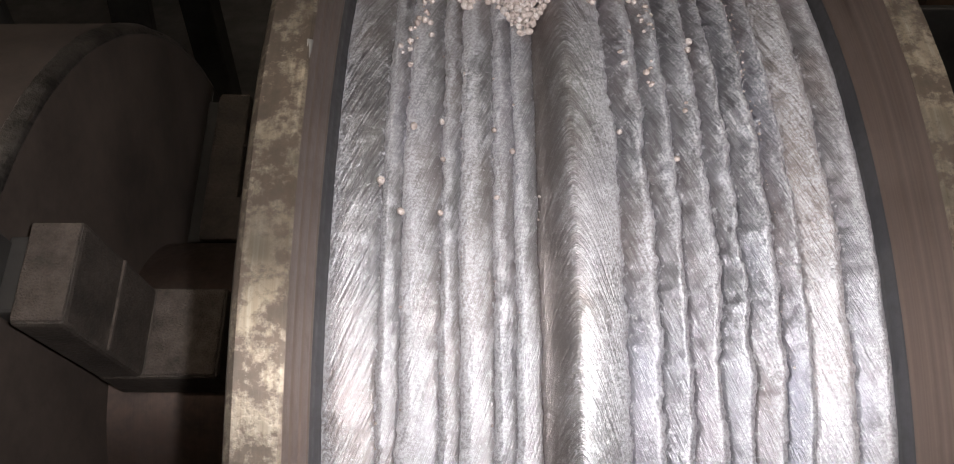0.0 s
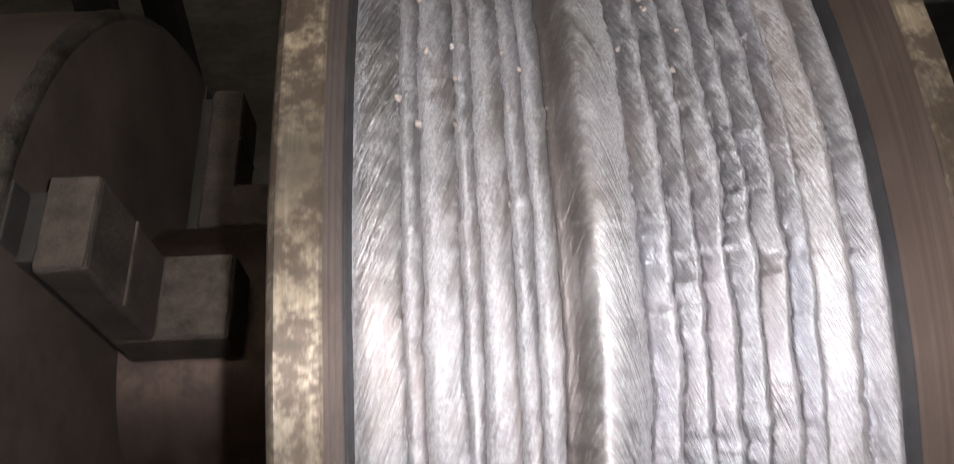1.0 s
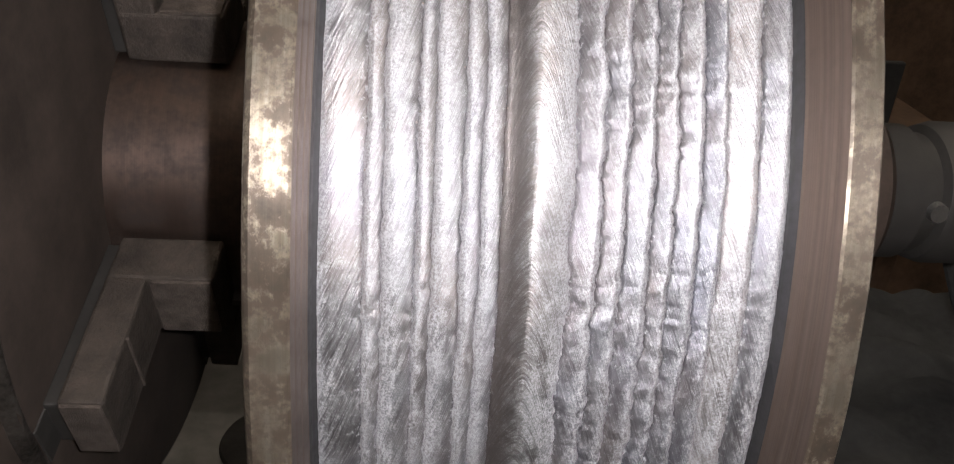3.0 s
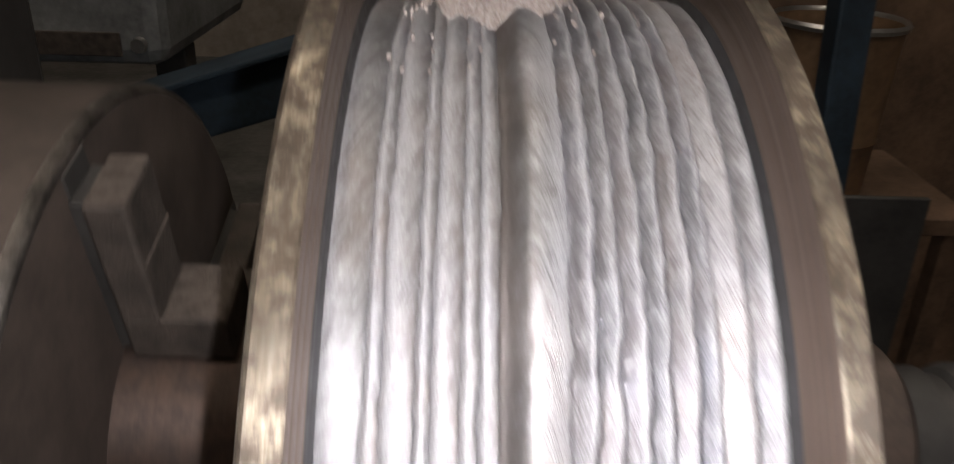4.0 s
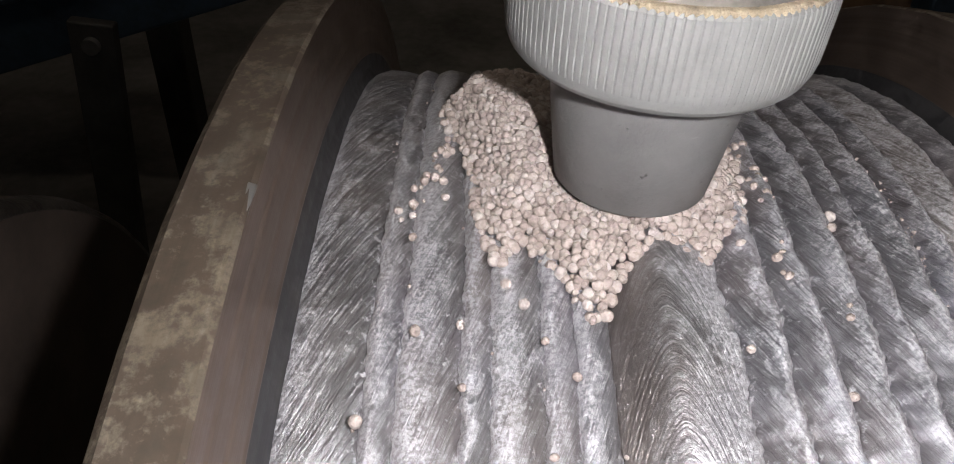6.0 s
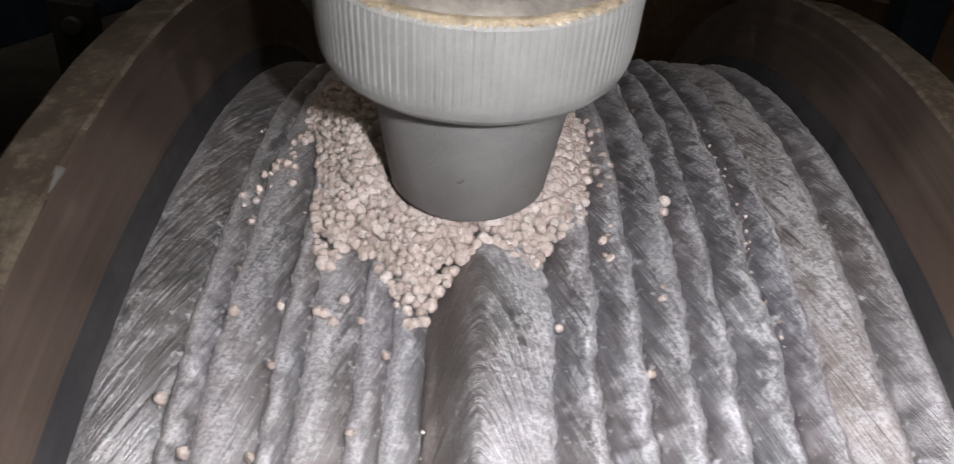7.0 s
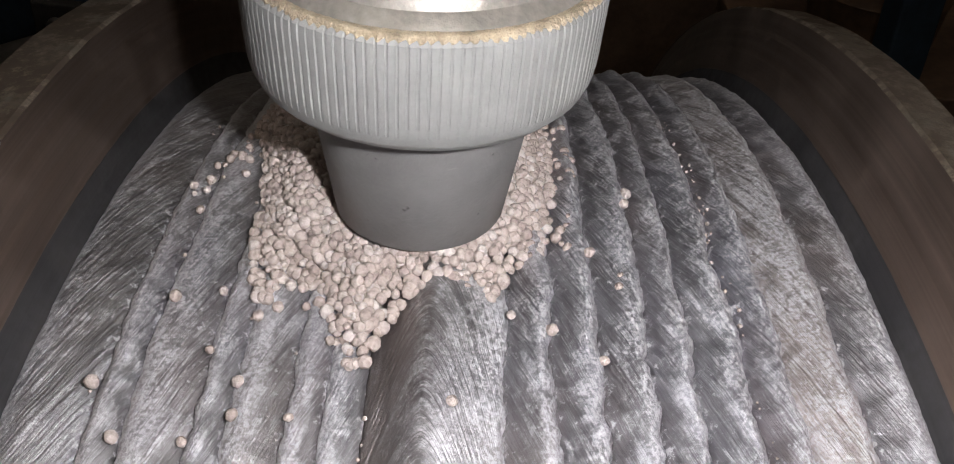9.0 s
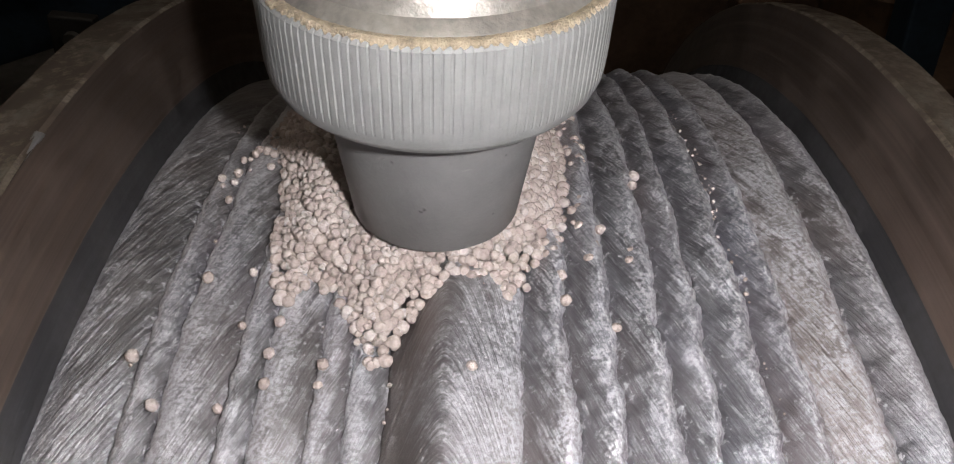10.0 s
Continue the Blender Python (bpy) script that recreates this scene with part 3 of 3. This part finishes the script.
def heap_depth(x, s):
    """Distance to the outline of the heap, negative outside."""
    inside, d = False, 1e9
    for (x0, y0), (x1, y1) in zip(HEAP, HEAP[1:] + HEAP[:1]):
        if (y0 > s) != (y1 > s) and x < (x1 - x0) * (s - y0) / (y1 - y0) + x0:
            inside = not inside
        t = max(0, min(1, ((x - x0) * (x1 - x0) + (s - y0) * (y1 - y0)) / ((x1 - x0) ** 2 + (y1 - y0) ** 2)))
        d = min(d, math.hypot(x - x0 - t * (x1 - x0), s - y0 - t * (y1 - y0)))
    return d if inside else -d


def heap_height(x, s):
    d = heap_depth(x, s)
    wob = noise.noise(Vector((x * 0.12, s * 0.12, 4.2)))
    h = min(0.85 * d, 6.0 + 1.2 * wob)
    back = max(0.0, min(1.0, (s + 6) / 22)) * max(0.0, min(1.0, (-14 - x) / 8))
    return h + back * min(max(d, 0) * 0.5, 3.0)


def ground_lift(x):
    """How far the weld stands over the old layer at x (mm)."""
    fresh = 3.3 * math.exp(-(((x + 1.2) / 5.2) ** 2))
    return max(fresh, 1.6 * max(0.0, min(1.0, (x - 2) / 5)))


def heap_spots():
    rnd = random.Random(3)
    top, out = [], []
    pitch = 1.36
    for layer in range(4):
        s = -40.0
        row = 0
        while s < 46:
            x = -41.0 + (row % 2) * pitch / 2 + layer * 0.55
            while x < 17:
                px, ps = x + rnd.uniform(-0.42, 0.42), s + rnd.uniform(-0.42, 0.42)
                rr = rnd.choice((0.62, 0.78, 0.86, 0.92, 0.98, 1.04, 1.12))
                h = heap_height(px, ps) - layer * 1.15
                x += pitch
                if heap_depth(px, ps) < rnd.uniform(-0.5, 0.3) or (layer and h < rr):
                    continue
                h = max(h, rr * 0.9) + rnd.uniform(-0.22, 0.22)
                gap = math.hypot(px - TIP[0] * 1000, ps - TIP[1] * 1000)
                if gap < 12.9 + max(0.0, h - 5.0) * 0.15 + rr * 0.8:
                    h = min(h, 6.6 - rr - ground_lift(px))
                th = ps / 200.5
                rad = (199.6 + h + ground_lift(px)) / 1000
                spot = (px / 1000, rad * math.sin(th), CENTRE + rad * math.cos(th), rr / 1000)
                (top if layer == 0 and ps < 4.0 and len(top) < 300 else out).append(spot)
            s += pitch * 0.87
            row += 1
    return top, out


# the pellets along the front of the heap lie free; the rest is one mass
heap = empty("flux_heap", pose(0, 0, 0), "heap of pinkish grey flux pellets round the nozzle on the roller", "flux")
front, mass = heap_spots()
rest_ = pellets("pellet_mass", mass, M_FLUX, "")
rest_.parent = heap
del rest_["category"]
SHAPES = []
for i in range(12):
    one = pellets("pellet", [(0, 0, 0, 0.001)], M_FLUX, "", 20 + i)
    SHAPES.append(one.data)
    bpy.data.objects.remove(one)
turns = random.Random(12)
for i, (x, y, z, r) in enumerate(front):
    one = new("pellet", SHAPES[i % 12])
    one.parent = heap
    one.matrix_basis = pose(x, y, z, turns.uniform(0, 360), turns.uniform(0, 360), turns.uniform(0, 360)) @ Matrix.Scale(r / 0.001, 4)

# single pellets lying on the beads: x (mm) and angle from the top (degrees)
LOOSE = [(-40.2, -1.9), (29.1, -0.1), (18.9, -3.6), (17.5, -3.1), (20.8, -3.9), (25.9, -5.9), (12.5, -2.3), (17.0, 6.0), (18.8, 6.4), (20.9, 2.9), (19.9, 3.2), (-35.3, 1.2), (-40.8, 1.9), (-37.3, 2.9), (-36.1, 5.9), (-35.6, 7.1), (-37.1, 4.0), (-15.5, -9.5), (-31.9, -14.0), (-40.7, -13.9), (-32.0, -7.1), (9.4, -8.2), (-19.7, -7.8), (-45.5, -11.7), (13.6, -0.4), (11.8, -1.1), (14.6, 1.0), (28.5, -0.9), (25.4, -6.5), (20.2, 1.7), (-35.8, 2.6), (-35.7, 5.3), (-35.7, 8.2), (-43.0, 0.0), (-31.5, -10.1), (-19.2, -12.9), (-38.6, -7.5), (16.1, 4.8), (18.5, 5.2), (19.9, 3.8), (18.8, -2.8), (18.4, -4.3), (18.4, 7.8), (21.9, -10.3), (18.1, 2.8)]


def loose_spots():
    rnd = random.Random(8)
    out = []
    for x, a in LOOSE:
        th = radians(a)
        rr = rnd.uniform(0.65, 1.0)
        rad = 0.2003 + (0.0012 if x > 8 else 0.0) + rr * 0.7 / 1000
        out.append((x / 1000, rad * math.sin(th), rad * math.cos(th), rr / 1000))
    # a trail of small pellets beside the heap
    for q in range(16):
        w = q / 15
        th = radians(-1.0 + 8.0 * w + rnd.uniform(-0.5, 0.5))
        rr = rnd.choice((0.35, 0.5, 0.7, 0.85))
        rad = 0.2004 + rr * 0.7 / 1000
        out.append(((-41.5 + 6.5 * w + rnd.uniform(-1.3, 1.3)) / 1000, rad * math.sin(th), rad * math.cos(th), rr / 1000))
    for q in range(12):
        th = radians(rnd.uniform(-4.5, 7.0))
        rr = rnd.choice((0.3, 0.5, 0.75, 0.9))
        rad = 0.2022 + rr * 0.7 / 1000
        out.append(((18.5 + rnd.uniform(-2.0, 3.0)) / 1000, rad * math.sin(th), rad * math.cos(th), rr / 1000))
    # pale crust flaked off along the blued seam
    for q in range(90):
        th = radians(rnd.uniform(-24, 9) if q % 3 else rnd.uniform(-4, 2))
        rr = rnd.choice((0.12, 0.16, 0.2, 0.26, 0.36))
        i = int((th % LAP) / LAP * STEPS) % STEPS
        rad = 0.2013 + rr * 0.2 / 1000
        out.append((TABLES[13][i] + rnd.gauss(0.0006, 0.0008), rad * math.sin(th), rad * math.cos(th), rr / 1000))
    # crumbs caught along the seams
    for k in range(1, len(SEAMS) - 1):
        for q in range(7 if k < 8 else 1):
            i = rnd.randrange(STEPS)
            th = radians(rnd.uniform(-62, 25))
            i = int((th % LAP) / LAP * STEPS) % STEPS
            rr = rnd.uniform(0.15, 0.36)
            rad = 0.1996 + (0.0012 if k > 8 else 0.0) + rr * 0.5 / 1000
            out.append((TABLES[k][i] + rnd.uniform(-0.0006, 0.0006), rad * math.sin(th), rad * math.cos(th), rr / 1000))
    return out


loose = pellets("loose_flux", loose_spots(), M_FLUX, "single flux pellets and crumbs lying on the weld beads")
loose.location = (0, 0, CENTRE)

# pellets that roll down out of the heap and then ride on the roller: x (mm), angle (degrees at 7.5 s), start, end
ROLLING = [(-22.6, -6.7, 5.5, 6.1), (-25.3, -7.5, 5.6, 6.2), (-23.7, -7.9, 5.7, 6.3), (-26.3, -7.4, 5.8, 6.3), (2.5, -6.6, 7.2, 7.6), (1.5, -12.5, 8.1, 8.9), (-19.0, -12.0, 8.6, 9.4), (21.5, -4.6, 7.7, 8.3), (20.1, -5.7, 8.6, 9.3), (19.1, -6.6, 8.8, 9.5), (15.0, -9.0, 8.2, 9.0), (14.6, -7.6, 9.0, 9.7), (-26.5, -12.9, 7.8, 8.8), (-26.7, -11.5, 8.0, 9.0), (-26.2, -9.9, 8.4, 9.2)]
rollers_ = []
for i, spot in enumerate(ROLLING):
    one = pellets("flux_pellet", [(0, 0, 0, 0.00088)], M_FLUX, "single pinkish grey flux pellet rolling off the heap")
    one["kind"] = "thing"
    one["group"] = "rolling pellets"
    rollers_.append(one)


# ---- the shop round it ----
def structure(name, bm, material, label):
    return tagged(part(name, bm, material), label, kind="structure")


structure("floor", box(-5, 5, -4, 5, -0.1, 0.0), M_FLOOR, "oil stained concrete floor")
structure("wall_north", box(-5, 5, 5.0, 5.2, 0.0, 4.0), M_WALL, "dirty brown shop wall")
structure("wall_south", box(-5, 5, -4.2, -4.0, 0.0, 4.0), M_WALL, "dirty shop wall")
structure("wall_east", box(5.0, 5.2, -4, 5, 0.0, 4.0), M_WALL, "dirty shop wall")
structure("wall_west", box(-5.2, -5.0, -4, 5, 0.0, 4.0), M_WALL, "dirty shop wall")
structure("ceiling", box(-5.2, 5.2, -4.2, 5.2, 4.0, 4.2), M_GREY, "dark shop ceiling")

def tube_lamp(y):
    lamp_row = empty("tube_lamp", pose(0.15, y, 3.6), "row of warm tube lamps under the ceiling", "ceiling lamp", "tube lamps")
    part("lamp_tray", box(-1.4, 1.4, -0.10, 0.10, 0.03, 0.40, 0.005), M_GREY, lamp_row)
    part("lamp_tube", box(-1.35, 1.35, -0.02, 0.02, -0.02, 0.02, 0.008), M_TUBE, lamp_row, "glowing warm tube")


for y in (-1.05, 0.75):
    tube_lamp(y)

# things behind the roller
bed = empty("machine_bed", pose(0, 0, 0), "long blue machine bed under the roller", "machine bed")
part("bed_rail", box(-1.6, 1.6, -0.10, 0.0, 0.22, 0.30, 0.006), M_DARK, bed)
part("bed_rail", box(-1.6, 1.6, 0.14, 0.24, 0.22, 0.30, 0.006), M_DARK, bed)
part("bed_web", box(-1.6, 1.6, -0.14, 0.28, 0.0, 0.22, 0.01), M_BLUE, bed)

beam = tagged(part("beam", box(-0.9, 0.45, -0.04, 0.04, -0.047, 0.047, 0.005), M_BLUE), "slanting blue steel beam behind the machine", "beam")
beam.matrix_basis = pose(-0.50, 1.0, 0.845, 0, -18, 0)
part("flange_plate", box(-0.9, 0.45, -0.07, 0.07, 0.0475, 0.056, 0.002), M_BLUE, beam)

cab = empty("machine_cabinet", pose(-0.62, 1.12, 0), "grey machine cabinet on legs with a bolted plate", "cabinet")
part("cabinet_body", box(-0.55, 0.10, -0.06, 0.5, 0.905, 1.6, 0.03), M_GREY, cab)
part("leg", box(-0.50, -0.44, 0.10, 0.16, 0.0, 0.906, 0.004), M_DARK, cab)
part("leg", box(0.02, 0.08, 0.10, 0.16, 0.0, 0.906, 0.004), M_DARK, cab)
part("plate", box(-0.12, 0.03, -0.068, -0.0605, 0.925, 0.965, 0.002), M_JAW, cab)
part("bolt", spin([(0.0, 0.0), (0.0, 0.014), (0.012, 0.012), (0.012, 0.0)], 20, "z"), M_BRIGHT, cab).matrix_basis = pose(0.06, -0.062, 0.945, 90)

brace = tagged(part("brace", box(-0.03, 0.03, -0.01, 0.01, -0.85, 0.0, 0.003), M_DARK), "dark flat bar leaning against the machine", "flat bar")
part("foot_plate", box(-0.05, 0.05, -0.03, 0.03, -0.853, -0.846, 0.001), M_DARK, brace)
part("bolt", spin([(0.0, 0.0), (0.0, 0.012), (0.009, 0.011), (0.009, 0.0)], 18, "z"), M_BRIGHT, brace).matrix_basis = pose(0, -0.0095, -0.03, 90)
brace.matrix_basis = pose(-0.53, 0.90, 0.84, 0, 6, 0)
tagged(part("steel_drum_lid", spin([(0.0, 0.0), (0.0, 0.10), (0.010, 0.105), (0.018, 0.10), (0.020, 0.0)], 40, "z"), M_DARK, None, "", True), "dark round lid lying on the floor", "lid").location = (-0.32, 0.9, 0.0)

screen_ = empty("welding_screen", pose(0.38, 0.42, 0), "dark square screen plate on a post", "screen")
part("sheet", box(-0.09, 0.062, 0.0, 0.008, 0.77, 0.958, 0.002), M_DARK, screen_)
part("post", box(-0.02, 0.01, 0.009, 0.04, 0.0, 0.80, 0.003), M_DARK, screen_)

post = tagged(part("blue_post", box(-0.024, 0.024, -0.024, 0.024, -1.0, 0.5, 0.004), M_BLUE), "blue painted steel post", "post")
post.matrix_basis = pose(0.50, 0.8, 1.0, 0, -3.5, 0)

pail = empty("paint_pail", pose(0.645, 1.16, 0.69), "dull orange steel pail with a bare rim", "pail")
part("pail_wall", spin([(0.0, 0.0), (0.0, 0.098), (0.10, 0.103), (0.105, 0.106), (0.11, 0.104), (0.31, 0.112), (0.31, 0.109), (0.28, 0.108), (0.02, 0.096), (0.02, 0.0)], 64, "z"), M_ORANGE, pail, "", True)
part("pail_rim", spin([(0.305, 0.110), (0.312, 0.110), (0.318, 0.114), (0.312, 0.119), (0.305, 0.117)], 64, "z"), M_BRIGHT, pail, "bare steel rim", True)
stand = empty("work_stand", pose(0.66, 1.18, 0), "rusty stand under the pail", "stand")
part("stand_top", box(-0.20, 0.24, -0.18, 0.20, 0.655, 0.69, 0.004), M_BROWN, stand)
for lx in (-0.17, 0.21):
    for ly in (-0.15, 0.17):
        part("leg", box(lx - 0.02, lx + 0.02, ly - 0.02, ly + 0.02, 0.0, 0.656, 0.003), M_BROWN, stand)

tagged(part("steel_sheet", box(0.25, 2.3, 1.50, 1.512, 0.0, 1.9, 0.003), M_BROWN), "large rusty brown steel sheet standing behind", "steel sheet")

cable = tagged(part("cable", tube([(0.312 + 0.09 * (k / 14) ** 1.4, 0.125 - 0.02 * k / 14, 0.97 - 0.19 * k / 14) for k in range(15)], 0.0035), M_CLOTH), "grey cable hanging beside the tailstock", "cable")
rag = bmesh.new()
bmesh.ops.create_grid(rag, x_segments=40, y_segments=30, size=1.0)
for v in rag.verts:
    x, y = v.co.x, v.co.y
    v.co = Vector((x * 0.20, y * 0.16, 0.012 + 0.012 * noise.noise(Vector((x * 2, y * 2, 1))) + 0.022 * abs(noise.noise(Vector((x * 2.2 + 4, y * 5 + x * 2, 2))))))
bmesh.ops.solidify(rag, geom=rag.faces[:], thickness=0.003)
rag_ob = tagged(part("rag", rag, M_CLOTH, None, "", True, 80), "crumpled grey rag lying on the tailstock foot", "rag")
rag_ob.location = (0.40, 0.10, 0.772)

# ---- the hand lamp beside the camera ----
lamp = empty("hand_lamp", cam_pose(ROWS[0]), "small white led lamp carried along", "lamp")
LAMP_AT = pose(0.020, 0.006, 0.004)
part("lamp_shell", spin([(0.001, 0.0), (0.001, 0.0048), (0.0, 0.0048), (0.0, 0.0052), (0.006, 0.0052), (0.006, 0.0)], 32, "z"), M_CABLE, lamp).matrix_basis = LAMP_AT
part("led", spin([(-0.0001, 0.0), (-0.0001, 0.0026), (0.0006, 0.0026), (0.0006, 0.0)], 32, "z"), M_LED, lamp, "glowing led lens").matrix_basis = LAMP_AT


# ---- what moves ----
ARC_OUT = ((0.0045, -0.0135, 1.2052), (-0.002, -0.0136, 1.2036))
def turning(t):
    return pose(0, 0, CENTRE, TURN_RATE * (t - 7.5), 0, 0)


def motions():
    times = (0.0, 2.5, 5.0, 7.5, 10.0)
    for thing in (roller, chuck, loose):
        walk(thing, [(t, turning(t)) for t in times])
    for one, (x, a, t0, t1) in zip(rollers_, ROLLING):
        def at(t, ang, lift, x_=x):
            rad = 0.2009 + lift + ground_lift(x_) / 1000
            q = radians(ang)
            return pose(x_ / 1000, rad * math.sin(q), CENTRE + rad * math.cos(q), (t * 37 % 60) - 30, 0, 0)
        start = at(0, 0.5, 0.001, max(-28.0, min(11.0, x)))
        rows = [(0.0, start), (t0, start)]
        rest = [t for t in (t1, 7.0, 8.0, 9.0, 10.0) if t >= t1]
        rows += [(t, at(t1 + 0.03 * (t - t1), a - TURN_RATE * (t - 7.5), 0.0)) for t in rest]
        walk(one, rows)
    deep = (TIP[0], TIP[1], TIP[2] + 0.025)
    out_1, out_2 = ARC_OUT
    stops = [(0.0, deep), (4.65, deep), (4.75, out_1), (4.95, out_1), (5.02, (out_1[0] - 0.001, out_1[1], out_1[2])), (5.12, deep), (8.38, deep), (8.48, out_2), (8.75, out_2), (8.85, deep), (10.0, deep)]
    walk(arc, [(t, pose(*p)) for t, p in stops])
    inside = pose(TIP[0] + 0.004, TIP[1], TIP[2] + 0.15, 0, 80, 0)
    walk(spark, [(0.0, inside), (4.68, inside), (4.74, pose(0.004, -0.012, 1.2085)), (4.80, pose(0.026, -0.016, 1.2078, 0, 4, -6)), (4.86, pose(0.085, -0.03, 1.205, 0, 12, -10)), (4.95, pose(0.17, -0.06, 1.16, 0, 30, -12)), (5.25, pose(0.40, -0.16, 0.72, 0, 62, -14)), (5.5, pose(0.52, -0.26, 0.008, 0, 8, -14)), (10.0, pose(0.52, -0.26, 0.008, 0, 8, -14))])
    walk(lamp, [(r[0], cam_pose(r)) for r in ROWS])


motions()
